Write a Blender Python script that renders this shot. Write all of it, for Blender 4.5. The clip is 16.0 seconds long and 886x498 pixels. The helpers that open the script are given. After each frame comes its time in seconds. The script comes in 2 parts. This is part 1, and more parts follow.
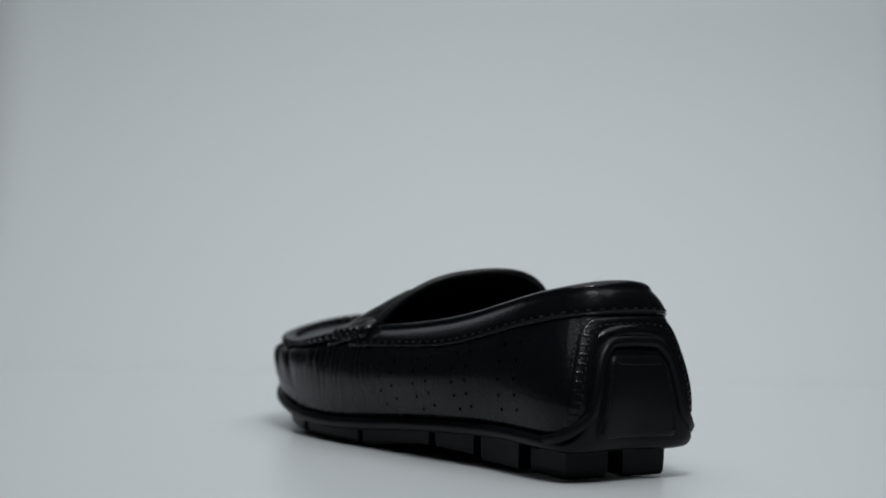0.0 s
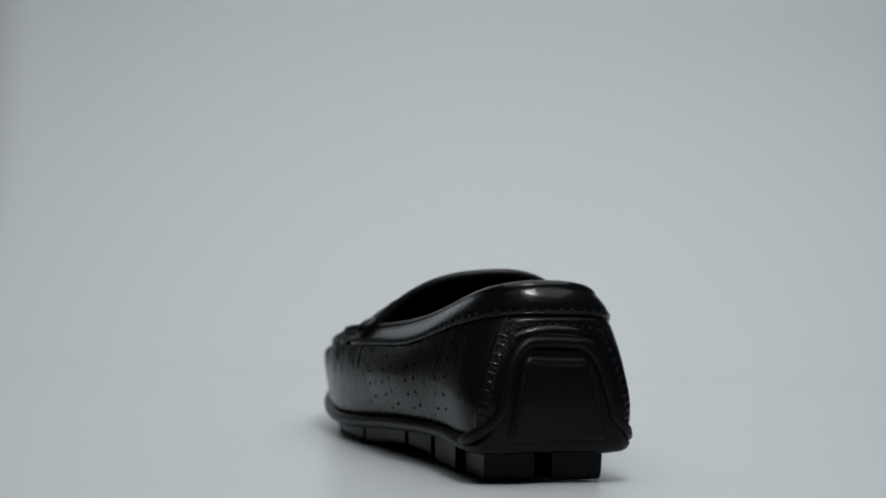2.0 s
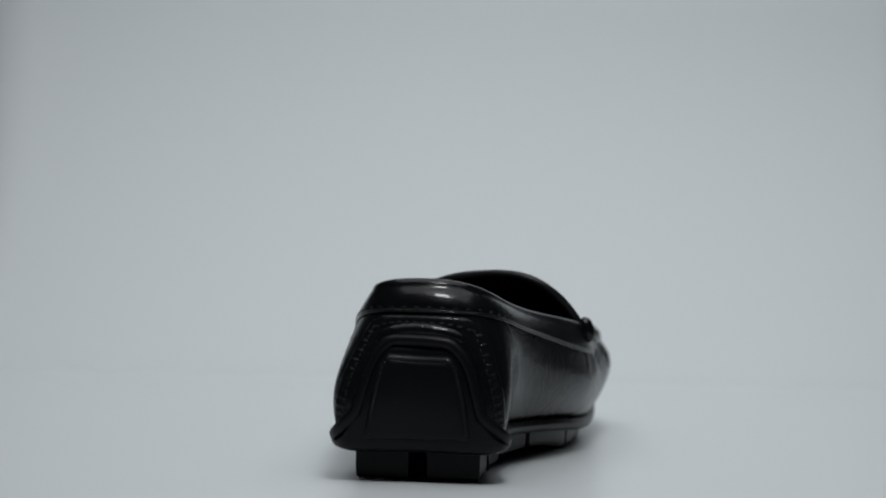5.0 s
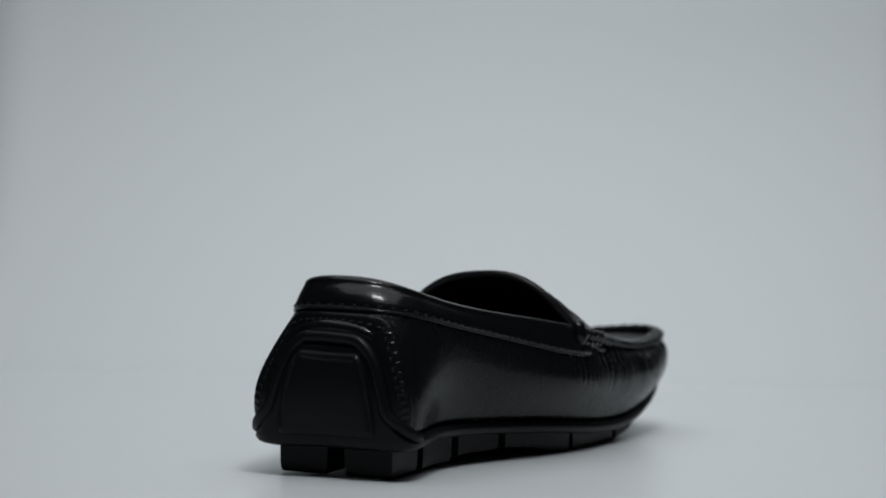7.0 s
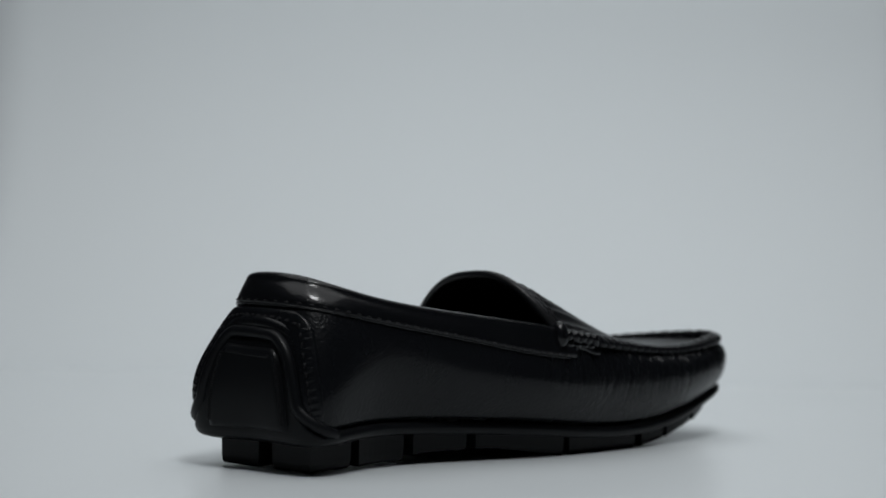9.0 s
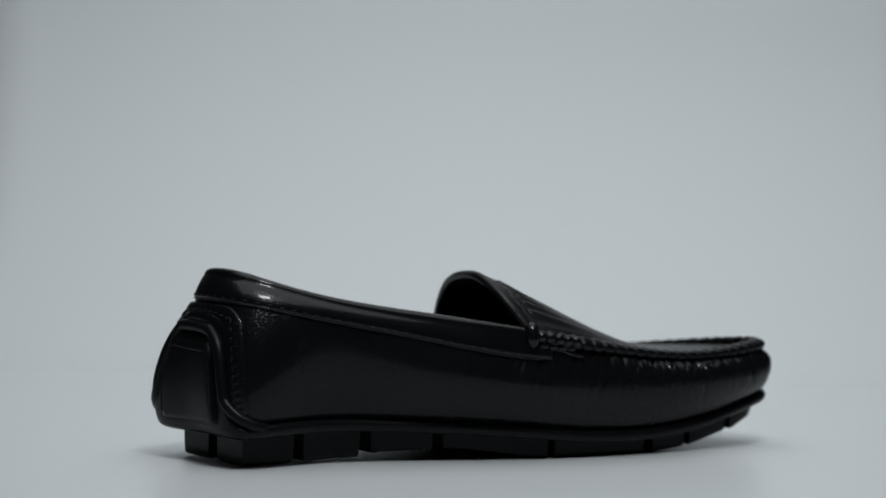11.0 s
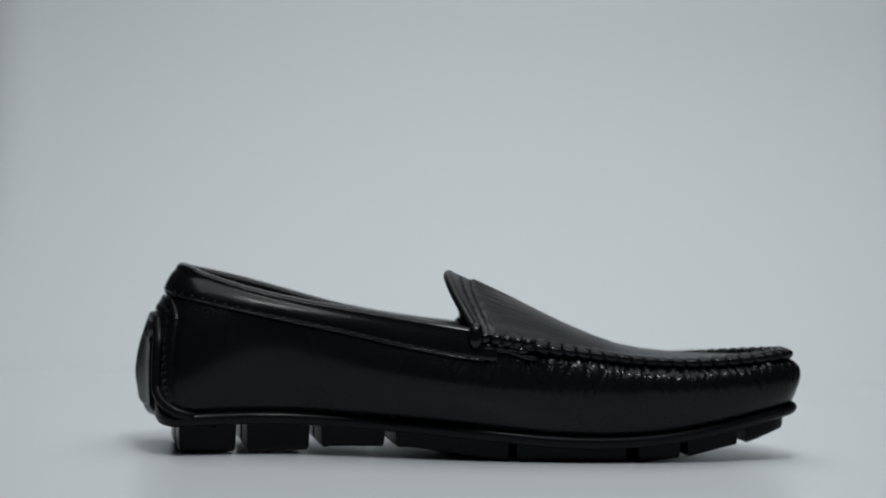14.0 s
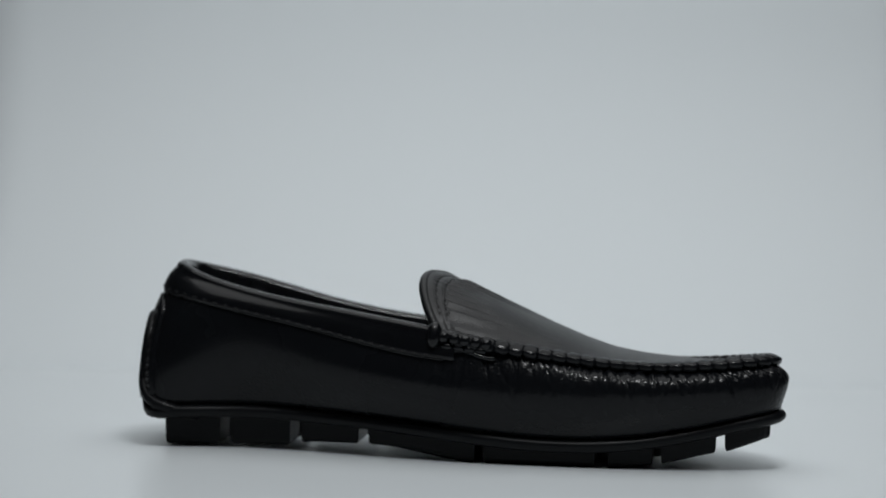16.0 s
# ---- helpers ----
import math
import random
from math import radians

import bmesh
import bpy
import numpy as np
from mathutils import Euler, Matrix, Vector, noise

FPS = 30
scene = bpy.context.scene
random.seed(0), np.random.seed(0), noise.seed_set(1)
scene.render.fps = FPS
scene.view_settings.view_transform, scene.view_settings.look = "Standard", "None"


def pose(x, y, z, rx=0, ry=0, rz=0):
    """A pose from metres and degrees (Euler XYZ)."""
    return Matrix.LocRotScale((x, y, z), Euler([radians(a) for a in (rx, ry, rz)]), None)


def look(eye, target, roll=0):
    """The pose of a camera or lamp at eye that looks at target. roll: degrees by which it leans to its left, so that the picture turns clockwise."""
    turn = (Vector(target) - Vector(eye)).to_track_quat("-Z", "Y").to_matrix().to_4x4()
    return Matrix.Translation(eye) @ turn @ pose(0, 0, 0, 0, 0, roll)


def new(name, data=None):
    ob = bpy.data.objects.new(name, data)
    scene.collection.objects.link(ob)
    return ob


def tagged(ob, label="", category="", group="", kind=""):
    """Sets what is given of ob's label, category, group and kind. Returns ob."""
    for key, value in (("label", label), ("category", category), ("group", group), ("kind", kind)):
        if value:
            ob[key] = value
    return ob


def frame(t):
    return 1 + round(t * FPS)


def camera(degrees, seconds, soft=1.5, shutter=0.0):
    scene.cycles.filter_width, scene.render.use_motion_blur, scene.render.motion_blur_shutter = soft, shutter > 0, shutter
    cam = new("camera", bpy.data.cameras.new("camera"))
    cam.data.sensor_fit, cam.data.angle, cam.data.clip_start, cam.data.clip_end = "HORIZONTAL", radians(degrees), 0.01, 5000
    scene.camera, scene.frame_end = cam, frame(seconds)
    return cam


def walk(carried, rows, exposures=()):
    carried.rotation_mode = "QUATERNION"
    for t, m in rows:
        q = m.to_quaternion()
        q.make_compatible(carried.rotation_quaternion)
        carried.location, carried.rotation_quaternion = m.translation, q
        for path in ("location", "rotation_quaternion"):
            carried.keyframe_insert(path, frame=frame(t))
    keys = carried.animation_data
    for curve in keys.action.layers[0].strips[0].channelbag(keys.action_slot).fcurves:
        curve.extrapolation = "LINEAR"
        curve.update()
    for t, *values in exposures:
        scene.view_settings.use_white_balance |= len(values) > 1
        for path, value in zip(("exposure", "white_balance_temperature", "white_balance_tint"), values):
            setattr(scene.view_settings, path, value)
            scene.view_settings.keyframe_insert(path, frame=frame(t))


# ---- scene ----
SECONDS = 16.0
cam = camera(20.2, SECONDS, soft=1.8)

# ---- camera: it stands still, low before the turning stand ----
EYE = Vector((0.0, -1.1457, 0.1328))
PAN, TILT, ROLL = radians(-0.131), radians(2.06), 1.34
AIM = EYE + Vector((math.sin(PAN) * math.cos(TILT), math.cos(PAN) * math.cos(TILT), -math.sin(TILT)))
STAND = look(EYE, AIM, ROLL)
walk(cam, [(0.0, STAND), (SECONDS, STAND)], [(0.0, -0.15), (11.5, -0.14), (12.5, -0.07), (SECONDS, -0.06)])

cam.data.dof.use_dof, cam.data.dof.focus_distance, cam.data.dof.aperture_fstop = True, 1.065, 7.5

# ---- light: a dim studio with a soft lamp and a small panel over the shoe, and an added fill on the backdrop ----
world = bpy.data.worlds.new("studio_world")
scene.world = world
world.use_nodes = True
world.node_tree.nodes["Background"].inputs[0].default_value = (0.8, 0.9, 1.0, 1)
world.node_tree.nodes["Background"].inputs[1].default_value = 0.02


def lamp(name, eye, target, size_x, size_y, watts, colour):
    data = bpy.data.lights.new(name, "AREA")
    data.shape, data.size, data.size_y, data.energy, data.color = "RECTANGLE", size_x, size_y, watts, colour
    ob = new(name, data)
    ob.matrix_world = look(eye, target)
    return ob


lamp("softbox_lamp", (0.05, -0.08, 1.25), (0.05, 0.05, 0.0), 1.6, 1.2, 8.4, (0.966, 0.988, 1.0))
lamp("panel_lamp", (0.11, -0.56, 1.0), (0.03, 0.02, 0.0), 0.26, 0.11, 4.6, (0.966, 0.988, 1.0))
# unseen lamp, added to brighten the lower middle of the backdrop
lamp("backdrop_fill", (0.05, 0.26, 0.58), (0.05, 0.60, 0.06), 0.6, 0.12, 0.75, (0.966, 0.988, 1.0))


# ---- materials ----
def material(name, base, rough, spec=0.5, coat=0.0, bump=0.0, scale=400.0, vary=0.15, rough_vary=0.08, big=20.0, detail_kind="noise", coat_rough=0.1, wrinkle=0.0):
    m = bpy.data.materials.new(name)
    m.use_nodes = True
    n, l = m.node_tree.nodes, m.node_tree.links
    b = n["Principled BSDF"]
    b.inputs["Specular IOR Level"].default_value = spec
    b.inputs["Coat Weight"].default_value = coat
    b.inputs["Coat Roughness"].default_value = coat_rough
    co = n.new("ShaderNodeTexCoord")
    fine = n.new("ShaderNodeTexNoise")
    fine.inputs["Scale"].default_value, fine.inputs["Detail"].default_value = scale, 4
    l.new(co.outputs["Object"], fine.inputs["Vector"])
    large = n.new("ShaderNodeTexNoise")
    large.inputs["Scale"].default_value, large.inputs["Detail"].default_value = big, 3
    l.new(co.outputs["Object"], large.inputs["Vector"])
    ramp = n.new("ShaderNodeMix")
    ramp.data_type = "RGBA"
    ramp.inputs[6].default_value = (*[c * (1 - vary) for c in base], 1)
    ramp.inputs[7].default_value = (*[c * (1 + vary) for c in base], 1)
    l.new(large.outputs["Fac"], ramp.inputs[0])
    l.new(ramp.outputs[2], b.inputs["Base Color"])
    rr = n.new("ShaderNodeMapRange")
    rr.inputs["To Min"].default_value, rr.inputs["To Max"].default_value = max(0.02, rough - rough_vary), min(1, rough + rough_vary)
    l.new(large.outputs["Fac"], rr.inputs["Value"])
    l.new(rr.outputs["Result"], b.inputs["Roughness"])
    if bump:
        bp = n.new("ShaderNodeBump")
        bp.inputs["Strength"].default_value, bp.inputs["Distance"].default_value = 1.0, bump
        if detail_kind == "grain":
            cells = n.new("ShaderNodeTexVoronoi")
            cells.inputs["Scale"].default_value = scale
            l.new(co.outputs["Object"], cells.inputs["Vector"])
            add = n.new("ShaderNodeMath")
            add.operation = "ADD"
            l.new(cells.outputs["Distance"], add.inputs[0])
            l.new(fine.outputs["Fac"], add.inputs[1])
            l.new(add.outputs[0], bp.inputs["Height"])
        else:
            l.new(fine.outputs["Fac"], bp.inputs["Height"])
        if wrinkle:
            warp = n.new("ShaderNodeMapping")
            warp.inputs["Rotation"].default_value, warp.inputs["Scale"].default_value = (0.3, 0.9, 0.2), (1.0, 1.0, 0.35)
            l.new(co.outputs["Object"], warp.inputs["Vector"])
            crease = n.new("ShaderNodeTexNoise")
            crease.inputs["Scale"].default_value, crease.inputs["Detail"].default_value, crease.inputs["Distortion"].default_value = 330.0, 3, 0.6
            l.new(warp.outputs[0], crease.inputs["Vector"])
            where = n.new("ShaderNodeMapRange")
            where.inputs["From Min"].default_value, where.inputs["From Max"].default_value = 0.48, 0.66
            l.new(large.outputs["Fac"], where.inputs["Value"])
            mul = n.new("ShaderNodeMath")
            mul.operation = "MULTIPLY"
            l.new(crease.outputs["Fac"], mul.inputs[0])
            l.new(where.outputs[0], mul.inputs[1])
            second = n.new("ShaderNodeBump")
            second.inputs["Strength"].default_value, second.inputs["Distance"].default_value = 1.0, wrinkle
            l.new(mul.outputs[0], second.inputs["Height"])
            l.new(bp.outputs["Normal"], second.inputs["Normal"])
            bp = second
        l.new(bp.outputs["Normal"], b.inputs["Normal"])
    return m


LEATHER = material("black_polished_leather", (0.0050, 0.0056, 0.0068), 0.27, 0.08, 0.22, 0.00015, 800.0, 0.2, 0.05, 30.0, "grain", 0.11, 0.0003)
APRON = material("black_soft_leather", (0.0050, 0.0054, 0.0064), 0.40, 0.28, 0.03, 0.00010, 1000.0, 0.2, 0.06, 30.0, "grain", 0.3, 0.00025)
BINDING = material("black_smooth_leather", (0.0045, 0.0050, 0.0060), 0.26, 0.12, 0.36, 0.00008, 900.0, 0.2, 0.05, 40.0, "grain", 0.12, 0.0002)
RUBBER = material("black_rubber", (0.0050, 0.0056, 0.0066), 0.36, 0.11, 0.05, 0.00005, 1500.0, 0.2, 0.08, 30.0, "noise", 0.15)
LINING = material("black_lining_cloth", (0.004, 0.004, 0.004), 0.85, 0.2, 0.0, 0.0002, 1500.0, 0.2, 0.05)
THREAD = material("black_waxed_thread", (0.005, 0.005, 0.006), 0.4, 0.25, 0.0, 0.0001, 3000.0, 0.2, 0.05)
# near-black colour that stands in for the shade inside the punched holes
HOLE_SHADE = material("painted_hole_shade", (0.002, 0.002, 0.002), 0.9, 0.0)
PAPER = material("white_matt_sheet", (0.66, 0.70, 0.72), 0.62, 0.2, 0.0, 0.00004, 60.0, 0.015, 0.05, 3.0)
GLOSS = material("white_polished_sheet", (0.66, 0.70, 0.72), 0.32, 0.45, 0.0, 0.00004, 60.0, 0.015, 0.05, 3.0)
ROOM = material("grey_wall_paint", (0.15, 0.15, 0.16), 0.8, 0.3, 0.0, 0.0003, 80.0, 0.1, 0.05, 2.0)


# ---- mesh helpers ----
def mesh_of(name, verts, faces, mat, smooth=True):
    me = bpy.data.meshes.new(name)
    me.from_pydata([tuple(map(float, v)) for v in verts], [], faces)
    if mat:
        me.materials.append(mat)
    me.validate()
    bm = bmesh.new()
    bm.from_mesh(me)
    bmesh.ops.recalc_face_normals(bm, faces=bm.faces)
    bm.to_mesh(me)
    bm.free()
    me.polygons.foreach_set("use_smooth", [smooth] * len(me.polygons))
    return me


def part(name, me, parent, label=""):
    ob = new(name, me)
    ob.parent = parent
    return tagged(ob, label)


def grid_faces(rows, cols, close_cols=False, close_rows=False):
    out = []
    for i in range(rows if close_rows else rows - 1):
        for j in range(cols if close_cols else cols - 1):
            a, b = i * cols + j, i * cols + (j + 1) % cols
            c, d = ((i + 1) % rows) * cols + (j + 1) % cols, ((i + 1) % rows) * cols + j
            out.append((a, b, c, d))
    return out


def loop_spline(c, n):
    """n places on the closed smooth curve through the rows of c, evenly many between each two rows."""
    c = np.asarray(c, float)
    m = len(c)
    h = np.linalg.norm(np.roll(c, -1, 0) - c, axis=1) ** 0.5
    a, b = np.zeros((m, m)), np.zeros(c.shape)
    for i in range(m):
        j = (i + 1) % m
        a[i, i - 1] += h[i - 1]
        a[i, i] += 2 * (h[i - 1] + h[i])
        a[i, j] += h[i]
        b[i] = 6 * ((c[j] - c[i]) / h[i] - (c[i] - c[i - 1]) / h[i - 1])
    k = np.linalg.solve(a, b)
    q = np.arange(n) / n * m
    i = q.astype(int)
    j, hh = (i + 1) % m, h[i][:, None]
    s = (q - i)[:, None] * hh
    return k[i] * (hh - s) ** 3 / (6 * hh) + k[j] * s ** 3 / (6 * hh) + (c[i] / hh - k[i] * hh / 6) * (hh - s) + (c[j] / hh - k[j] * hh / 6) * s


def line_spline(knots, values, v):
    """Natural cubic through values (rows of arrays) at the knots, at the place v."""
    n = len(knots)
    h = np.diff(knots)
    a = np.eye(n)
    b = np.zeros(values.shape)
    for i in range(1, n - 1):
        a[i, i - 1], a[i, i], a[i, i + 1] = h[i - 1], 2 * (h[i - 1] + h[i]), h[i]
        b[i] = 6 * ((values[i + 1] - values[i]) / h[i] - (values[i] - values[i - 1]) / h[i - 1])
    k = np.tensordot(np.linalg.inv(a), b, 1)
    i = min(max(int(np.searchsorted(knots, v, "right")) - 1, 0), n - 2)
    s, r, d = v - knots[i], knots[i + 1] - v, h[i]
    return k[i] * r ** 3 / (6 * d) + k[i + 1] * s ** 3 / (6 * d) + (values[i] / d - k[i] * d / 6) * r + (values[i + 1] / d - k[i + 1] * d / 6) * s


# ---- the setting: one white sheet that sweeps up behind, in a dim grey room ----
def build_setting():
    prof = []
    start, radius = 0.37, 0.24
    prof += [(y, 0.0) for y in np.linspace(-0.38, start - 0.01, 10)]
    prof += [(start + radius * math.sin(a), radius - radius * math.cos(a)) for a in np.linspace(0.0, math.pi / 2, 40)]
    prof += [(start + radius, z) for z in (0.6, 0.9, 1.3, 1.9)]
    xs = np.linspace(-0.355, 0.355, 13)
    top = [(x, y, z) for (y, z) in prof for x in xs]
    n = len(top)
    faces = grid_faces(len(prof), len(xs))
    me = mesh_of("backdrop_sweep", top, faces, PAPER)
    ob = tagged(new("backdrop_sweep", me), "seamless white sheet, polished floor curving up into backdrop", "backdrop", kind="structure")
    me.materials.append(GLOSS)
    for f in me.polygons:
        f.material_index = 1 if f.center.y < 0.34 else 0
    thick = ob.modifiers.new("thickness", "SOLIDIFY")
    thick.thickness, thick.offset = 0.004, -1.0 if me.polygons[0].normal.z > 0 else 1.0

    def slab(name, lo, hi, label):
        bm = bmesh.new()
        bmesh.ops.create_cube(bm, size=1)
        for v in bm.verts:
            v.co = Vector([lo[i] + (v.co[i] + 0.5) * (hi[i] - lo[i]) for i in range(3)])
        m = bpy.data.meshes.new(name)
        bm.to_mesh(m)
        bm.free()
        m.materials.append(ROOM)
        tagged(new(name, m), label, "room", kind="structure")

    slab("floor", (-2.6, -3.0, -0.10), (2.6, 1.6, -0.006), "grey studio floor under the white sheet")
    slab("wall_north", (-2.6, 1.6, -0.10), (2.6, 1.7, 2.4), "plain grey studio wall")
    slab("wall_south", (-2.6, -3.1, -0.10), (2.6, -3.0, 2.4), "plain grey studio wall")
    slab("wall_east", (2.6, -3.1, -0.10), (2.7, 1.7, 2.4), "plain grey studio wall")
    slab("wall_west", (-2.7, -3.1, -0.10), (-2.6, 1.7, 2.4), "plain grey studio wall")
    slab("ceiling", (-2.7, -3.1, 2.4), (2.7, 1.7, 2.5), "plain grey studio ceiling")


build_setting()

# ---- the shoe: closed lines round it, in millimetres, from the heel's back along the left side to the toe and back ----
FEATHER = [(-131, -5, 17.5), (-132, 25, 17.5), (-95, 28.5, 18.5), (-55, 30, 17.5), (-10, 34, 14.5), (40, 38, 11), (85, 33, 13), (127, 11, 20.5),
           (152, -43, 25.5), (137, -54, 22.5), (95, -60, 13.5), (45, -61, 11), (0, -55.5, 14.5), (-50, -41, 17.5), (-95, -36, 18.5), (-128.5, -38, 17.5)]
BULGE = [(-132.5, -5, 40), (-134, 25.5, 41), (-95, 32, 38), (-55, 38, 35), (-10, 41.5, 32), (40, 41.5, 28), (85, 35.5, 28), (131, 14.5, 33),
         (154.5, -44, 34.0), (141, -59, 31), (95, -69, 28), (45, -69, 28), (-2, -67, 31.5), (-50, -53, 36), (-95, -42, 40), (-128.5, -39, 40)]
SHOULDER = [(-129.5, -5, 70), (-122, 15.5, 68.5), (-93, 26.5, 62), (-53, 33, 52), (-8, 37, 48), (40, 40, 43.5), (86, 34.5, 39), (129.5, 12.5, 40.5),
            (154.5, -43.5, 43.5), (140.5, -59, 43), (96, -67.5, 40.5), (46, -67, 43.5), (-2, -65, 46), (-52, -51, 55), (-92, -41.5, 62.5), (-122.5, -30.5, 68.5)]
TOPLINE = [(-124, -5, 80.4), (-118, 12.5, 79), (-89, 18.5, 72.4), (-50, 22.5, 62.1), (-5, 28.5, 54.5), (40, 35, 49), (85, 28, 41.2), (125, 9, 42.4),
           (147.5, -42, 48), (134.5, -55.5, 47.2), (95, -60, 44.2), (45, -62.5, 49.5), (0, -62, 57), (-50, -48, 63.8), (-92, -37, 70.8), (-118, -25, 78.2)]
AROUND = 1792
RINGS = np.array([loop_spline(c, AROUND) for c in (FEATHER, BULGE, SHOULDER, TOPLINE)]) / 1000
KNOTS = np.array([0.0, 0.38, 0.76, 1.0])
TAB_LEFT, TAB_RIGHT = 4.55 / 16, 11.80 / 16      # where the collar ends and the apron's seam begins


def ring_at(v):
    return line_spline(KNOTS, RINGS, v)


WALL_V = np.linspace(0, 1, 49)
WALL = np.array([ring_at(v) for v in WALL_V])


def sample(grid, u, v):
    j, i = (u % 1) * AROUND, min(max(v, 0), 1) * (len(WALL_V) - 1)
    j0, i0 = int(j), min(int(i), len(WALL_V) - 2)
    fj, fi = j - j0, i - i0
    j0 %= AROUND
    j1 = (j0 + 1) % AROUND
    return (grid[i0, j0] * (1 - fj) + grid[i0, j1] * fj) * (1 - fi) + (grid[i0 + 1, j0] * (1 - fj) + grid[i0 + 1, j1] * fj) * fi


def wall_frame(u, v):
    """Place on the wall, the way round it, the way up it, and outwards."""
    p = sample(WALL, u, v)
    along = sample(WALL, u + 0.004, v) - sample(WALL, u - 0.004, v)
    w = min(max(v, 0.03), 0.97)
    up = sample(WALL, u, w + 0.03) - sample(WALL, u, w - 0.03)
    if v < 0:
        p = p + up * v / 0.06
        along0 = along / np.linalg.norm(along)
        inward = np.cross(up / np.linalg.norm(up), along0)
        inward *= -1 if np.dot(inward[:2], p[:2]) > 0 else 1
        p = p + inward * 0.007 * (v / 0.12) ** 2
    along, up = along / np.linalg.norm(along), up / np.linalg.norm(up)
    out = np.cross(up, along)
    out /= np.linalg.norm(out)
    if np.dot(out[:2], p[:2] - np.array([0.01, -0.012])) < 0 and abs(out[2]) < 0.9:
        out = -out
    return p, along, up, out


def overlay(name, left, right, v0, v1, lift, mat, parent, label="", nu=40, nv=30, edge=0.08, dome=0.0, sink=0.0008):
    """A piece laid on the wall between the ways left(b) and right(b) round it; b runs from v0 up to v1."""
    verts = []
    for b in np.linspace(0, 1, nv):
        for a in np.linspace(0, 1, nu):
            lo, hi = left(b), right(b)
            p, along, up, out = wall_frame(lo + (hi - lo) * a, v0 + (v1 - v0) * b)
            near = min(a, 1 - a) / edge, min(b, 1 - b) / edge
            h = min(1.0, near[0]), min(1.0, near[1])
            rise = math.sqrt(max(0.0, 1 - (1 - h[0]) ** 2)) * math.sqrt(max(0.0, 1 - (1 - h[1]) ** 2))
            bulge = dome * (1 - (2 * a - 1) ** 2) * (1 - (2 * b - 1) ** 2)
            verts.append(p + out * (-sink + (lift + sink) * rise + bulge))
    return part(name, mesh_of(name, verts, grid_faces(nv, nu), mat), parent, label)


def tube(name, path, radius, mat, parent, label="", sides=8, closed=False, flat=1.0):
    path = np.asarray(path)
    n = len(path)
    tang = np.roll(path, -1, 0) - np.roll(path, 1, 0)
    if not closed:
        tang[0], tang[-1] = path[1] - path[0], path[-1] - path[-2]
    verts = []
    for p, t in zip(path, tang):
        t = t / np.linalg.norm(t)
        a = np.cross(t, (0, 0, 1.0))
        a /= np.linalg.norm(a)
        b = np.cross(a, t)
        verts += [p + radius * (math.cos(q) * a * flat + math.sin(q) * b) for q in np.arange(sides) * 2 * math.pi / sides]
    faces = grid_faces(n, sides, True, closed)
    if not closed:
        faces += [tuple(range(sides)), tuple(range((n - 1) * sides, n * sides))]
    return part(name, mesh_of(name, verts, faces, mat), parent, label)


def seat(ob, p, along, up, out):
    """Lay a small piece, whose x runs along and z outwards, on the wall."""
    m = Matrix((along, np.cross(out, along), out)).transposed().to_4x4()
    m.translation = Vector(p)
    ob.matrix_basis = m


def pellet(name, lx, ly, lz, mat, n=8, rows=5, box=1.0):
    def soft(c):
        return math.copysign(abs(c) ** box, c)

    verts = []
    for i in range(rows):
        a = math.pi * (i + 0.5) / rows - math.pi / 2
        for j in range(n):
            q = 2 * math.pi * j / n
            verts.append((lx * soft(math.sin(a)), ly * soft(math.cos(a)) * soft(math.cos(q)), lz * soft(math.cos(a)) * soft(math.sin(q))))
    faces = grid_faces(rows, n, True) + [tuple(range(n)), tuple(range((rows - 1) * n, rows * n))]
    return mesh_of(name, verts, faces, mat)


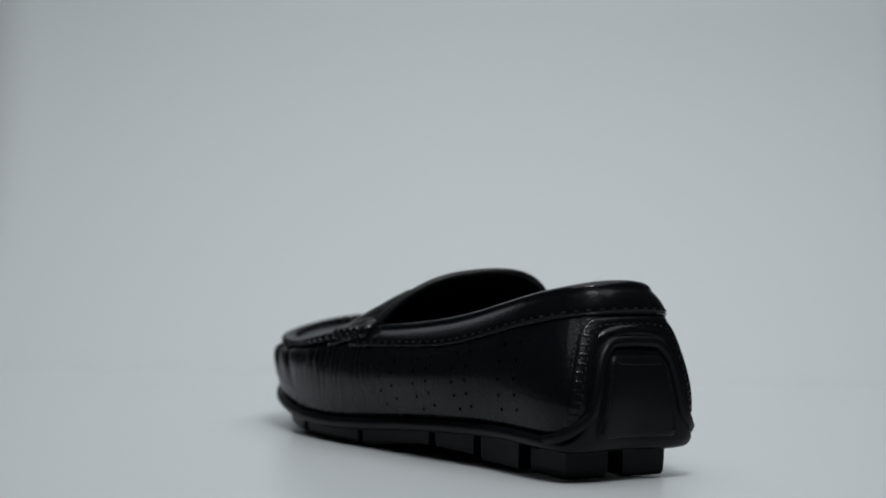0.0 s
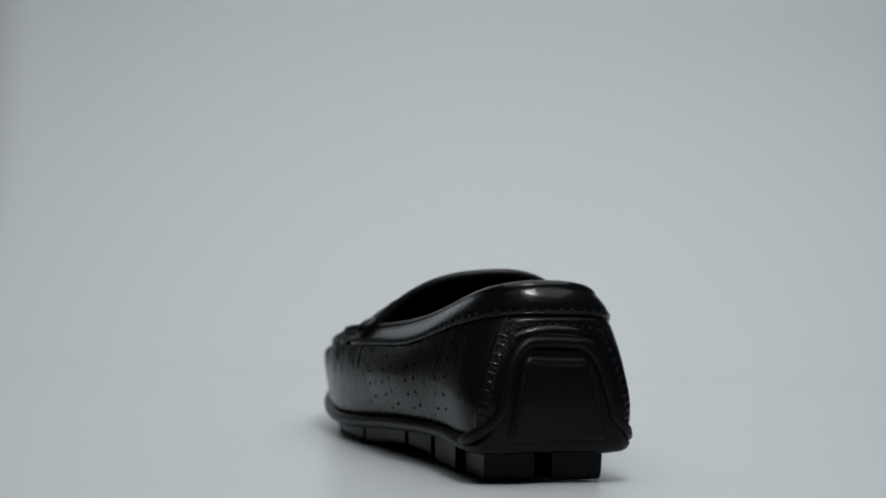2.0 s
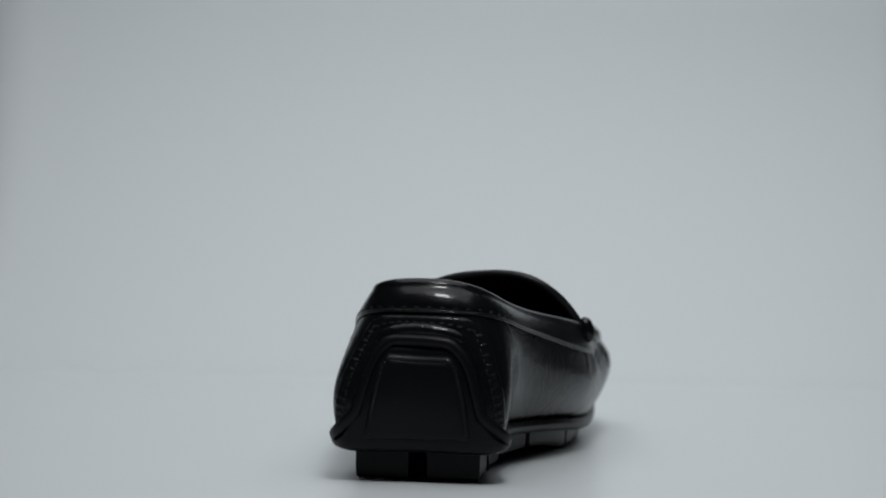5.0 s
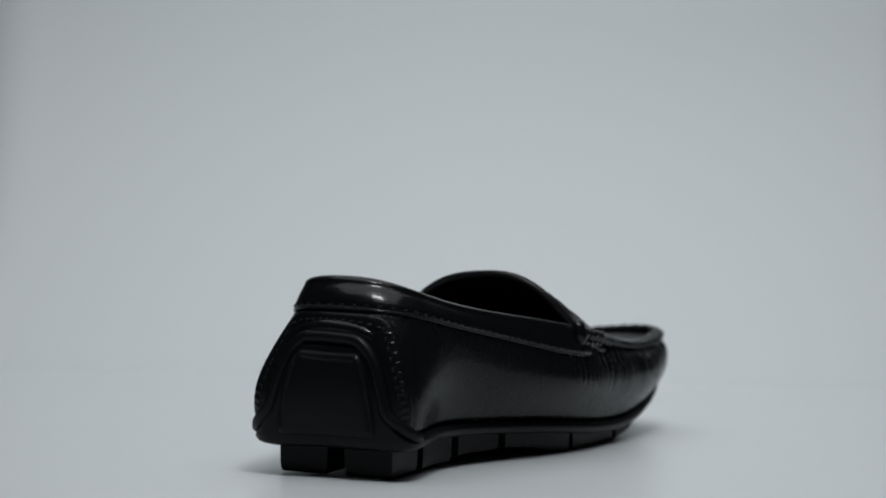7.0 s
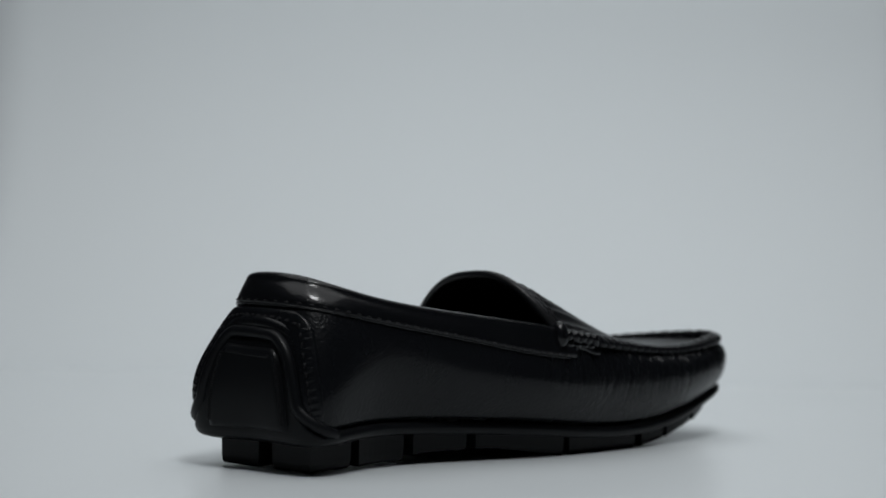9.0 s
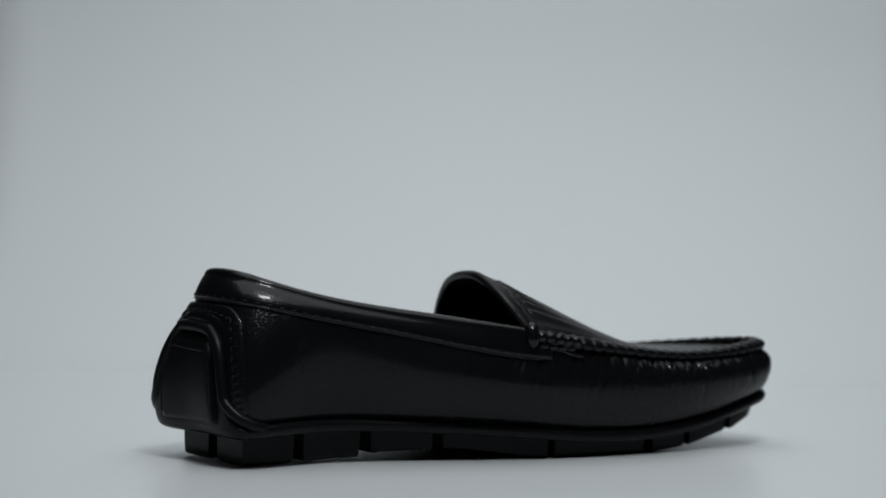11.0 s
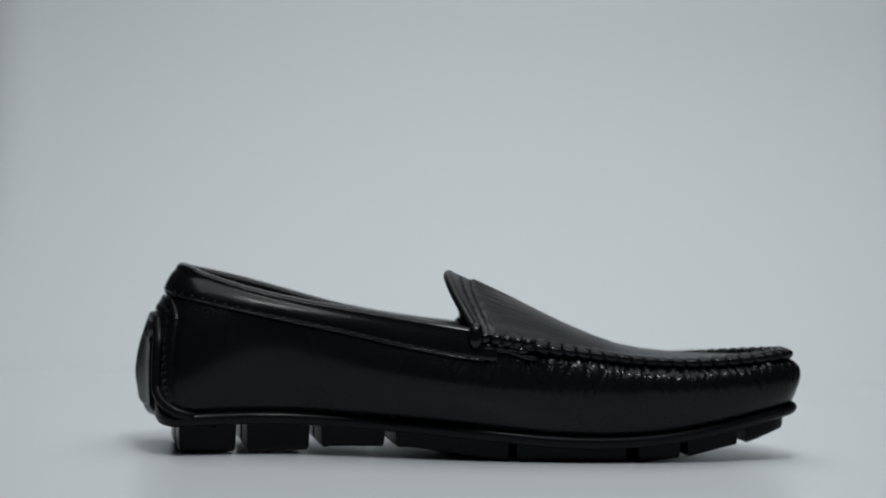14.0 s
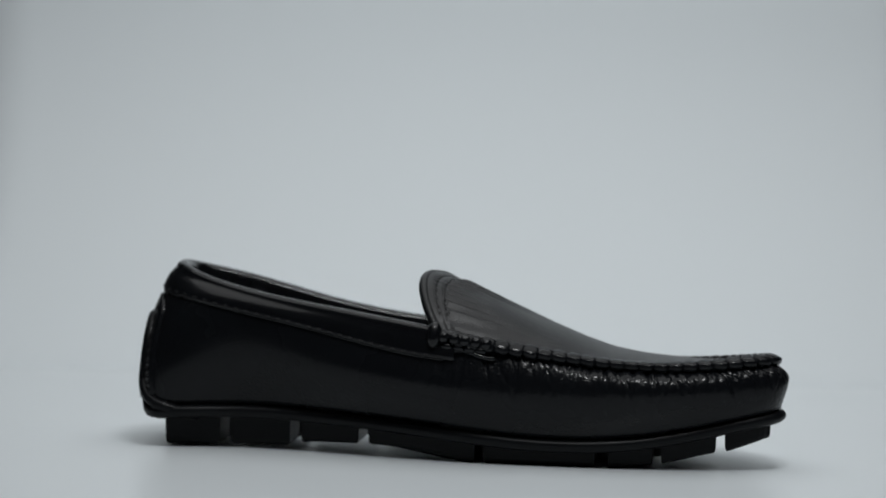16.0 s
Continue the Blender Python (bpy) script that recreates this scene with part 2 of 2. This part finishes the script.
def build_shoe():
    shoe = tagged(new("loafer"), "black polished leather driving loafer with studded rubber sole", "shoe")

    # the upper's wall, puckered under the apron's seam, with its lining as the inner skin
    us = np.arange(AROUND) / AROUND
    rng = np.random.RandomState(4)
    pleats = np.zeros((len(WALL_V), AROUND))
    way = np.concatenate([[0], np.cumsum(np.linalg.norm(np.diff(WALL[-1], axis=0), axis=1))])
    place = way[int(TAB_LEFT * AROUND)] + 0.006
    while place < way[int(TAB_RIGHT * AROUND)] - 0.004:
        width, deep, reach, slant = rng.uniform(0.0006, 0.0012), rng.uniform(0.0002, 0.0009), rng.uniform(0.20, 0.50), rng.uniform(-0.012, 0.012)
        tail = way[int(TAB_RIGHT * AROUND)] - place
        if tail < 0.04:
            reach, slant, width, deep = reach * 1.4, 0.01 + slant, width * 1.2, deep * 0.45
        for i, v in enumerate(WALL_V):
            d = 1 - v
            if d < 0.8:
                pleats[i] -= deep * np.exp(-((way - place - slant * d) / width) ** 2) * math.exp(-(d / reach) ** 2) * min(1.0, d / 0.04)
        place += rng.uniform(0.0016, 0.0048)
    # many fine gathers between the deep ones
    place = way[int(TAB_LEFT * AROUND)] + 0.012
    while place < way[int(TAB_RIGHT * AROUND)] - 0.012:
        width, deep, reach, slant = rng.uniform(0.0005, 0.0009), rng.uniform(0.00015, 0.0005), rng.uniform(0.22, 0.5), rng.uniform(-0.02, 0.02)
        for i, v in enumerate(WALL_V):
            d = 1 - v
            if d < 0.7:
                pleats[i] -= deep * np.exp(-((way - place - slant * d) / width) ** 2) * math.exp(-(d / reach) ** 4) * min(1.0, d / 0.05)
        place += rng.uniform(0.0010, 0.0023)
    # fine creases that fan out below both ends of the seam
    for end, toward in ((TAB_LEFT, 1), (TAB_RIGHT, -1)):
        centre = way[int(end * AROUND)] + 0.004 * toward
        for k in rng.uniform(-0.75, 0.75, 34):
            place, width, deep, mid = centre + 0.018 * k, rng.uniform(0.0005, 0.0010), rng.uniform(0.0001, 0.00032), rng.uniform(0.20, 0.46)
            for i, v in enumerate(WALL_V):
                d = 1 - v
                pleats[i] -= deep * np.exp(-((way - place - 0.03 * k * d) / width) ** 2) * math.exp(-((d - mid) / 0.13) ** 2)
    # worn crinkles on the outer side, just under the collar
    for _ in range(14):
        place, slope, width = way[int(0.100 * AROUND)] + rng.uniform(-0.006, 0.007), rng.uniform(-0.02, 0.05), rng.uniform(0.0004, 0.0007)
        level, tall, deep = rng.uniform(0.56, 0.72), rng.uniform(0.04, 0.09), rng.uniform(0.00015, 0.0004)
        for i, v in enumerate(WALL_V):
            pleats[i] -= deep * np.exp(-((way - place - slope * (v - level)) / width) ** 2) * math.exp(-((v - level) / tall) ** 2)
    # broad soft folds at the toe's outer side, and the wall drawn in above the welt
    for u0, wide, deep in ((0.375, 0.006, 0.0010), (0.398, 0.007, 0.0014), (0.425, 0.006, 0.0008), (0.655, 0.008, 0.0005)):
        for i, v in enumerate(WALL_V):
            pleats[i] -= deep * np.exp(-((us - u0 - 0.02 * (v - 0.6)) / wide) ** 2) * max(0.0, math.sin(math.pi * min(1, max(0, (v - 0.25) / 0.75))))
    for i, v in enumerate(WALL_V):
        pleats[i] -= 0.0016 * max(0.0, 1 - v / 0.07)
    a = np.roll(WALL, -1, 1) - np.roll(WALL, 1, 1)
    b = np.gradient(WALL, axis=0)
    normals = np.cross(a, b)
    normals /= np.linalg.norm(normals, axis=2)[..., None]
    if np.dot(normals[10, 0], (-1, 0, 0)) < 0:
        normals = -normals
    skin = WALL + normals * pleats[..., None]
    wall = part("upper", mesh_of("upper", skin.reshape(-1, 3), grid_faces(len(WALL_V), AROUND, True), LEATHER), shoe)

    rear = [j % AROUND for j in range(int(TAB_RIGHT * AROUND) - 6, AROUND + int(TAB_LEFT * AROUND) + 7)]
    inner = []
    for i in range(len(WALL_V) - 1, -1, -4):
        inner += [WALL[i, j] - normals[i, j] * (0.0028 if i < len(WALL_V) - 1 else 0.001) for j in rear]
    part("lining", mesh_of("lining", inner, grid_faces(len(inner) // len(rear), len(rear)), LINING), shoe, "black cloth lining")
    base = WALL[2] - normals[2] * 0.003
    mid = np.array([[x, -0.008 - max(0, x) * 0.16, 0] for x in base[:, 0]])
    insole = [base, base * 0.45 + mid * 0.55 * np.array([1, 1, 0]) + base * np.array([0, 0, 0.55])]
    insole = np.concatenate(insole)
    part("insole", mesh_of("insole", insole, grid_faces(2, AROUND, True) + [tuple(range(AROUND, 2 * AROUND))], LINING), shoe, "black cloth insole")

    # collar binding, a band from its stitched lower edge over the rim
    band = []
    cols = rear
    for s, (v, o) in enumerate([(0.765, -0.0004), (0.77, 0.0009), (0.785, 0.0015), (0.82, 0.0018), (0.86, 0.0019), (0.90, 0.0019), (0.95, 0.0018)]):
        i = v * (len(WALL_V) - 1)
        i0 = int(i)
        f = i - i0
        band += [(WALL[i0, j] * (1 - f) + WALL[min(i0 + 1, 48), j] * f) + (normals[i0, j]) * o for j in cols]
    top = [WALL[-1, j] for j in cols]
    nrm = [normals[-2, j] for j in cols]
    flat = [np.array([n[0], n[1], 0.0]) / math.hypot(n[0], n[1]) for n in nrm]
    roll = [p + n * 0.0016 - e * 0.0034 for p, n, e in zip(top, nrm, flat)]
    for q in (0, 18, 36, 54, 72, 90, 115, 140, 165):
        band += [c + e * 0.0034 * math.cos(radians(q)) + np.array([0, 0, 0.0028 * math.sin(radians(q)) - 0.0003]) for c, e in zip(roll, flat)]
    for d in (0.004, 0.009, 0.014):
        band += [c - e * 0.0034 - np.array([0, 0, d]) for c, e in zip(roll, flat)]
    part("collar_binding", mesh_of("collar_binding", band, grid_faces(len(band) // len(cols), len(cols)), BINDING), shoe, "smooth black leather binding round the opening")

    # apron: crowned top piece, its rear end standing free as the tongue
    build_apron(shoe)

    # heel counter, rubber heel guard with its rolled frame and raised panel
    def taper(low, high, soft):
        return lambda b: (low + (high - low) * b) * (1 - soft * max(0.0, (b - 0.8) / 0.2) ** 2.5)

    side = taper(0.072, 0.058, 0.30)

    def wide(b):
        return side(b) * (1 - 0.22 * max(0.0, (0.14 - b) / 0.14) ** 2)

    overlay("heel_counter", lambda b: -wide(b), wide, 0.05, 0.75, 0.0016, LEATHER, shoe, "stitched leather heel counter", 70, 60, 0.05)
    mid = taper(0.045, 0.033, 0.20)

    def flared(b):
        return mid(b) + float(np.interp(b, (0, 0.142, 0.177, 0.227, 0.29, 0.369, 0.46), (0.030, 0.034, 0.025, 0.018, 0.013, 0.009, 0.002)))

    guard = overlay("heel_guard", lambda b: -flared(b), flared, -0.12, 0.585, 0.0034, RUBBER, shoe, "black rubber heel guard", 50, 50, 0.04)
    ways = [(-0.104, -0.085), (-0.092, -0.020), (-0.081, 0.005), (-0.070, 0.040), (-0.060, 0.085), (-0.052, 0.14)]
    ways += [(-mid((v + 0.12) / 0.705) - 0.003 * (0.585 - v) / 0.4, v) for v in np.linspace(0.20, 0.56, 22)]
    ways += [(-mid(1.0) * a, 0.592 + 0.012 * (1 - a * a)) for a in np.linspace(0.95, 0, 12)]
    ways += [(-u, v) for u, v in ways[-2::-1]]
    ridge = []
    for u, v in ways:
        p, along, up, out = wall_frame(u, v)
        ridge.append(p + out * (0.0024 if abs(u) < 0.09 else 0.0004))
    ridge = np.array(ridge)
    for _ in range(2):
        ridge[1:-1] = ridge[1:-1] * 0.5 + (ridge[2:] + ridge[:-2]) * 0.25
    tube("frame", ridge, 0.0026, RUBBER, guard, "rolled rubber frame of the heel guard", 10)
    small = taper(0.037, 0.028, 0.15)
    panel = overlay("panel", lambda b: -small(b), small, 0.02, 0.54, 0.0054, RUBBER, guard, "raised rubber panel", 60, 60, 0.10, 0.0006, -0.0026)
    # fine ribs down both edges of the panel, and the ledge across its top
    tooth = pellet("rib", 0.0013, 0.0004, 0.0005, RUBBER, 8, 4, 0.8)
    for turn in (-1, 1):
        for b in np.linspace(0.12, 0.90, 30):
            p, along, up, out = wall_frame(turn * (small(b) - 0.0030), 0.02 + 0.52 * b)
            seat(part("rib", tooth, panel), p + out * 0.0051, along, None, out)
    ledge = []
    for a in np.linspace(-0.78, 0.78, 26):
        p, along, up, out = wall_frame(small(0.93) * a, 0.495)
        ledge.append(p + out * 0.0051)
    tube("ledge", ledge, 0.0007, RUBBER, panel, "thin rubber ledge across the panel", 8)

    # padded leather roll that arches over the guard
    crown, pad = mid(0.96) + 0.010, []
    for a in np.linspace(0.15, math.pi - 0.15, 36):
        p, along, up, out = wall_frame(-crown * math.cos(a), 0.565 + 0.092 * math.sin(a) ** 0.8)
        pad.append(p + out * (0.0032 * math.sin(a) ** 0.7 - 0.0036))
    pad = np.array(pad)
    for _ in range(6):
        pad[1:-1] = pad[1:-1] * 0.5 + (pad[2:] + pad[:-2]) * 0.25
    tube("padding", pad, 0.0036, BINDING, shoe, "padded glossy leather roll over the heel guard", 14)

    build_sole(shoe)
    build_stitches(shoe)
    return shoe


def build_apron(shoe):
    lo, hi = int((TAB_LEFT - 0.006) * AROUND), int((TAB_RIGHT + 0.006) * AROUND)
    half = (hi - lo) // 2
    n = 150
    ks = np.linspace(0, 1, n) ** 1.3
    left = np.array([sample(WALL, (lo + (half - 1) * k) / AROUND, 1.0) for k in ks])
    right = np.array([sample(WALL, (hi - (half - 1) * k) / AROUND, 1.0) for k in ks])
    crown_x = np.array([-6, -2, 11, 25, 38, 51, 65, 78, 92, 105, 120, 135, 150, 160]) / 1000
    crown_z = np.array([83.5, 82.3, 77, 71.2, 65.4, 59.6, 54.0, 49.8, 47.4, 46.4, 45.8, 46.2, 47.4, 48.3]) / 1000
    across = 97
    verts = []
    for s in (0, 1):
        for k in range(n):
            a, b = left[k], right[k]
            for q in np.linspace(-1, 1, across):
                p = a + (b - a) * (q + 1) / 2
                soft = math.exp(-(ks[k] / 0.35) ** 2)
                full = (1 - abs(q) ** 3) ** 0.8 if q > 0 else (1 - abs(q) ** 2.7) ** 0.82
                rise = full * soft + (1 - abs(q) ** 2.4) ** 0.8 * (1 - soft)
                over = 0.25 * rise + 0.75 * (1 - abs(q) ** 3)
                lean = (-0.0115 * over - 0.007 * q * rise) * math.exp(-(k / n / 0.16))
                x = p[0] + lean
                z = p[2] + (np.interp(x, crown_x, crown_z) - p[2]) * rise
                back = ks[k]
                length = 0.10 + 0.04 * math.sin(q * 7.3 + 1.0)
                wave = math.sin(q * 58 + 2.5 * math.sin(q * 9) + 6 * back)
                z += 0.0012 * (wave if wave > 0 else -abs(wave) ** 0.6) * max(0.0, min(1.0, (back - 0.026) / 0.012)) * math.exp(-(back / length) ** 2) * rise ** 0.4
                # the two stitched rows draw the leather in
                for row in (0.0155, 0.030):
                    z -= (0.0007 + 0.0003 * math.sin(q * 75)) * math.exp(-((back - row) / 0.0035) ** 2) * rise ** 0.3
                verts.append((x, p[1], z - (0.0036 if s else 0.0)))
    faces = grid_faces(n, across) + [tuple(q + n * across for q in f) for f in grid_faces(n, across)]
    off = n * across
    for j in range(across - 1):
        faces.append((j, j + 1, off + j + 1, off + j))
    part("apron", mesh_of("apron", verts, faces, APRON), shoe, "smooth black leather apron rising into the tongue")
    edge = [np.array(verts[j]) - np.array([0.0004, 0, 0.0017]) for j in range(across)]
    tube("tongue_edge", edge, 0.0021, APRON, shoe, "rolled leather edge of the tongue", 10)
    rows = []
    for k in (6, 10):
        for q in range(5, across - 6, 2):
            a, b = np.array(verts[k * across + q]), np.array(verts[k * across + q + 1])
            rows.append((a, b))
    thread = pellet("stitch", 0.0011, 0.0004, 0.00035, THREAD)
    for a, b in rows:
        ob = part("stitch", thread, shoe)
        along = (b - a) / np.linalg.norm(b - a)
        out = np.cross(along, np.cross((0, 0, 1.0), along))
        out /= np.linalg.norm(out)
        seat(ob, (a + b) / 2 + out * 0.0002, along, None, out)


def build_sole(shoe):
    ring = RINGS[0]
    nrm = np.zeros(ring.shape)
    t = np.roll(ring, -1, 0) - np.roll(ring, 1, 0)
    nrm[:, 0], nrm[:, 1] = t[:, 1], -t[:, 0]
    nrm /= np.linalg.norm(nrm, axis=1)[:, None]
    if nrm[0, 0] > 0:
        nrm = -nrm
    prof = [(-0.004, 0.0012), (0.0010, 0.0012), (0.0022, 0.0004), (0.0028, -0.0010), (0.0026, -0.0024), (0.0016, -0.0036), (0.0, -0.0044), (-0.012, -0.0046)]
    verts = []
    for o, z in prof:
        verts += [p + n * o + np.array([0, 0, z]) for p, n in zip(ring, nrm)]
    last = (len(prof) - 1) * AROUND
    faces = grid_faces(len(prof), AROUND, True)
    half = AROUND // 2
    for j in range(half):
        a, b = last + j, last + j + 1
        c, d = last + (AROUND - j - 1) % AROUND, last + (AROUND - j) % AROUND
        faces.append((a, b, c, d) if j else (a, b, c))
    welt = part("sole", mesh_of("sole", verts, faces, RUBBER), shoe, "thin black rubber sole with rolled welt")

    # studs: rounded blocks between grooves, standing on the ground line
    left = [p for p in (ring + nrm * -0.0045)[: half + 1]]
    right = [p for p in (ring + nrm * -0.0045)[half:]] + [(ring + nrm * -0.0045)[0]]
    left.sort(key=lambda p: p[0])
    right.sort(key=lambda p: p[0])
    lx, ly, lz = np.array(left).T
    rx, ry, rz = np.array(right).T
    ground_x = np.array([-140, -66, -60, -32, -20, 18, 78, 100, 104, 127, 131, 150]) / 1000
    ground_z = np.array([0.4, 2.2, 4.2, 5.0, 4.8, 0, 0, 2.2, 3.2, 8.0, 9.2, 14.5]) / 1000
    spans = [(-124.5, -99), (-94.5, -66.5), (-61.5, -34), (-29.5, 19.5), (23, 72.5), (78, 97.5), (101, 125), (128.5, 148.5)]
    # low middle rib that closes the forward grooves
    rib = []
    for x in np.linspace(-0.028, 0.120, 30):
        yl, yr = np.interp(x, lx, ly), np.interp(x, rx, ry)
        top = (np.interp(x, lx, lz) + np.interp(x, rx, rz)) / 2 - 0.0036
        low = min(np.interp(x, ground_x, ground_z) + 0.0012, top - 0.001)
        y0, y1 = yl + (yr - yl) * 0.25, yl + (yr - yl) * 0.75
        rib += [(x, y0, top), (x, y0, low), (x, y1, low), (x, y1, top)]
    part("tread_rib", mesh_of("tread_rib", rib, grid_faces(30, 4, True) + [(0, 1, 2, 3), (116, 117, 118, 119)], RUBBER, False), welt)
    for a, b in spans:
        split = 0.0038 if b < 0 else 0.0022
        for side in (0, 1):
            xs = np.linspace(a / 1000, b / 1000, 9)
            outer, inner = [], []
            for x in xs:
                yl, yr = np.interp(x, lx, ly), np.interp(x, rx, ry)
                if x < -0.095:
                    yl, yr = min(yl, 0.021), max(yr, -0.031)
                mid = (yl + yr) / 2
                outer.append((x, yl if side == 0 else yr))
                inner.append((x, mid + split if side == 0 else mid - split))
            loop = outer + inner[::-1]
            c = np.mean(loop, axis=0)
            rows = []
            for shrink, f in ((0.0, 0.0), (0.0, 0.0), (0.0003, 0.75), (0.0007, 0.93), (0.0017, 1.0)):
                for x, y in loop:
                    d = np.array([x, y]) - c
                    d = d * (1 - shrink / max(np.linalg.norm(d), 1e-6))
                    top = (np.interp(x, lx, lz) + np.interp(x, rx, rz)) / 2 - 0.0044 + 0.001
                    low = np.interp(x, ground_x, ground_z)
                    rows.append((c[0] + d[0], c[1] + d[1], top + (low - top) * f))
            m = len(loop)
            faces = grid_faces(5, m, True) + [tuple(range(4 * m, 5 * m)), tuple(range(m))]
            part("stud", mesh_of("stud", rows, faces, RUBBER, False), welt)


def build_stitches(shoe):
    # plaited lacing over the apron's seam
    bump = pellet("lacing", 0.0037, 0.0035, 0.0021, LEATHER, 12, 8, 0.6)
    count = 50
    lo, hi = TAB_LEFT + 0.002, TAB_RIGHT - 0.002
    us = np.linspace(lo, hi, 2000)
    pts = np.array([sample(WALL, u, 1.0) for u in us])
    run = np.concatenate([[0], np.cumsum(np.linalg.norm(np.diff(pts, axis=0), axis=1))])
    tube("seam_cord", pts[::8] + np.array([0, 0, 0.0011]), 0.0013, LEATHER, shoe, "raised leather seam round the apron", 8)
    seam = [np.interp(s, run, us) for s in np.linspace(0.002, run[-1] - 0.002, count)]
    rnd = random.Random(3)
    for u in seam:
        p, along, up, out = wall_frame(u, 0.975)
        ob = part("lacing", bump, shoe)
        tilt = rnd.uniform(0.05, 0.25)
        a = along + up * tilt
        a /= np.linalg.norm(a)
        o = np.array([out[0], out[1], 0.4 + max(0.0, out[2])])
        o -= a * np.dot(o, a)
        o /= np.linalg.norm(o)
        seat(ob, p + out * 0.0011 + np.array([0, 0, 0.0003]), a, None, o)
    # gathered knot over each end of the seam: a folded tab, beads and a rolled cord
    step = 1.0 / np.linalg.norm(sample(WALL, TAB_LEFT + 0.005, 1.0) - sample(WALL, TAB_LEFT - 0.005, 1.0)) * 0.01
    knot = pellet("knot", 0.0026, 0.0027, 0.0028, BINDING, 16, 10, 0.95)
    small = pellet("knot", 0.0027, 0.0016, 0.0017, BINDING, 14, 9, 0.95)
    tab = pellet("tab", 0.0060, 0.0034, 0.0036, BINDING, 18, 14, 0.95)
    for end, toward in ((TAB_LEFT, 1), (TAB_RIGHT, -1)):
        p, along, up, out = wall_frame(end - toward * 0.0070 * step, 0.95)
        lean = up + along * toward * -0.12
        seat(part("tab", tab, shoe, "folded leather tab at the seam's end"), p + out * 0.0016 + np.array([0, 0, 0.0016]), lean / np.linalg.norm(lean), None, out)
        for k, s in enumerate((-0.0030, 0.0017, 0.0064, 0.0111, 0.0158)):
            p, along, up, out = wall_frame(end + toward * s * step, 0.975)
            a = along + up * (0.25 if k % 2 else -0.1)
            seat(part("knot", knot, shoe), p + out * 0.0022, a / np.linalg.norm(a), None, out)
        for s in (-0.0010, 0.0040, 0.0088, 0.0135):
            p, along, up, out = wall_frame(end + toward * s * step, 0.90)
            seat(part("knot", small, shoe), p + out * 0.0012, along, None, out)
        fold = []
        for s in np.linspace(-0.0045, 0.020, 16):
            p, along, up, out = wall_frame(end + toward * s * step, 0.855 + 0.03 * math.sin(s * 260))
            fold.append(p + out * 0.0006)
        tube("fold", fold, 0.0011, BINDING, shoe, "thin leather fold under the seam's end", 8)
    # thread along the collar's lower edge
    thread = pellet("stitch", 0.0011, 0.00034, 0.00034, THREAD)
    us = np.linspace(TAB_RIGHT - 1, TAB_LEFT, 2000)
    pts = np.array([sample(WALL, u, 0.79) for u in us])
    run = np.concatenate([[0], np.cumsum(np.linalg.norm(np.diff(pts, axis=0), axis=1))])
    for s in np.arange(0.004, run[-1] - 0.004, 0.0052):
        u = np.interp(s, run, us)
        p, along, up, out = wall_frame(u, 0.79)
        seat(part("stitch", thread, shoe), p + out * 0.0017, along, up, out)
    low = [sample(WALL, u, 0.768) + wall_frame(u, 0.768)[3] * 0.0006 for u in us[10:-10:6]]
    tube("piping", low, 0.0006, BINDING, shoe, "thin leather piping under the collar", 6)
    # gathers down both sides of the heel counter
    gather = pellet("gather", 0.0029, 0.0017, 0.0010, LEATHER, 12, 9, 0.95)
    nip = pellet("stitch", 0.0012, 0.0005, 0.0004, THREAD)
    for side in (-1, 1):
        for b in np.linspace(0.10, 0.86, 12):
            u = side * (0.0610 - 0.013 * b)
            p, along, up, out = wall_frame(u, 0.03 + 0.70 * b)
            a = along + up * (0.25 + rnd.uniform(-0.15, 0.15)) * side
            seat(part("gather", gather, shoe), p + out * 0.0008, a / np.linalg.norm(a), None, out)
            p, along, up, out = wall_frame(u - side * 0.004, 0.03 + 0.70 * (b + 0.032))
            seat(part("stitch", nip, shoe), p + out * 0.0017, up, None, out)
    for a in np.linspace(-1, 1, 12):
        p, along, up, out = wall_frame(0.042 * a, 0.695 - 0.03 * abs(a) ** 3)
        seat(part("stitch", nip, shoe), p + out * 0.0017, along, None, out)


def build_perforations(shoe):
    """Four double columns of punched holes on the outer side, each bowed towards the toe; dark discs paint the shade
    inside them.
    """
    n = 10
    verts = [(0.0005 * r * math.cos(a), 0.00062 * r * math.sin(a), z) for r, z in ((1.25, 0.00002), (1.0, 0.00016), (0.0, 0.00010)) for a in np.arange(n) * 2 * math.pi / n]
    disc = mesh_of("perforation", verts, grid_faces(3, n, True), HOLE_SHADE)
    columns = [(0.2500, 0.700, 0.172, 5), (0.2380, 0.604, 0.226, 4), (0.2150, 0.633, 0.128, 5), (0.2020, 0.653, 0.172, 5), (0.1762, 0.662, 0.153, 5), (0.1632, 0.658, 0.187, 5),
               (0.1310, 0.655, 0.190, 5), (0.1160, 0.650, 0.200, 5)]
    for u, top, low, count in columns:
        for k in range(count):
            b = k / (count - 1)
            p, along, up, out = wall_frame(u + 0.0024 * math.sin(math.pi * b) - 0.001, top + (low - top) * b)
            seat(part("perforation", disc, shoe), p + out * 0.00012, along, up, out)


loafer = build_shoe()
build_perforations(loafer)


# ---- motion: the shoe turns steadily with its stand ----
def motions():
    rows = []
    for i in range(17):
        rows.append((float(i), pose(0, 0, 0, 0, 0, 123.2 - 8.088 * i)))
    walk(loafer, rows)


motions()
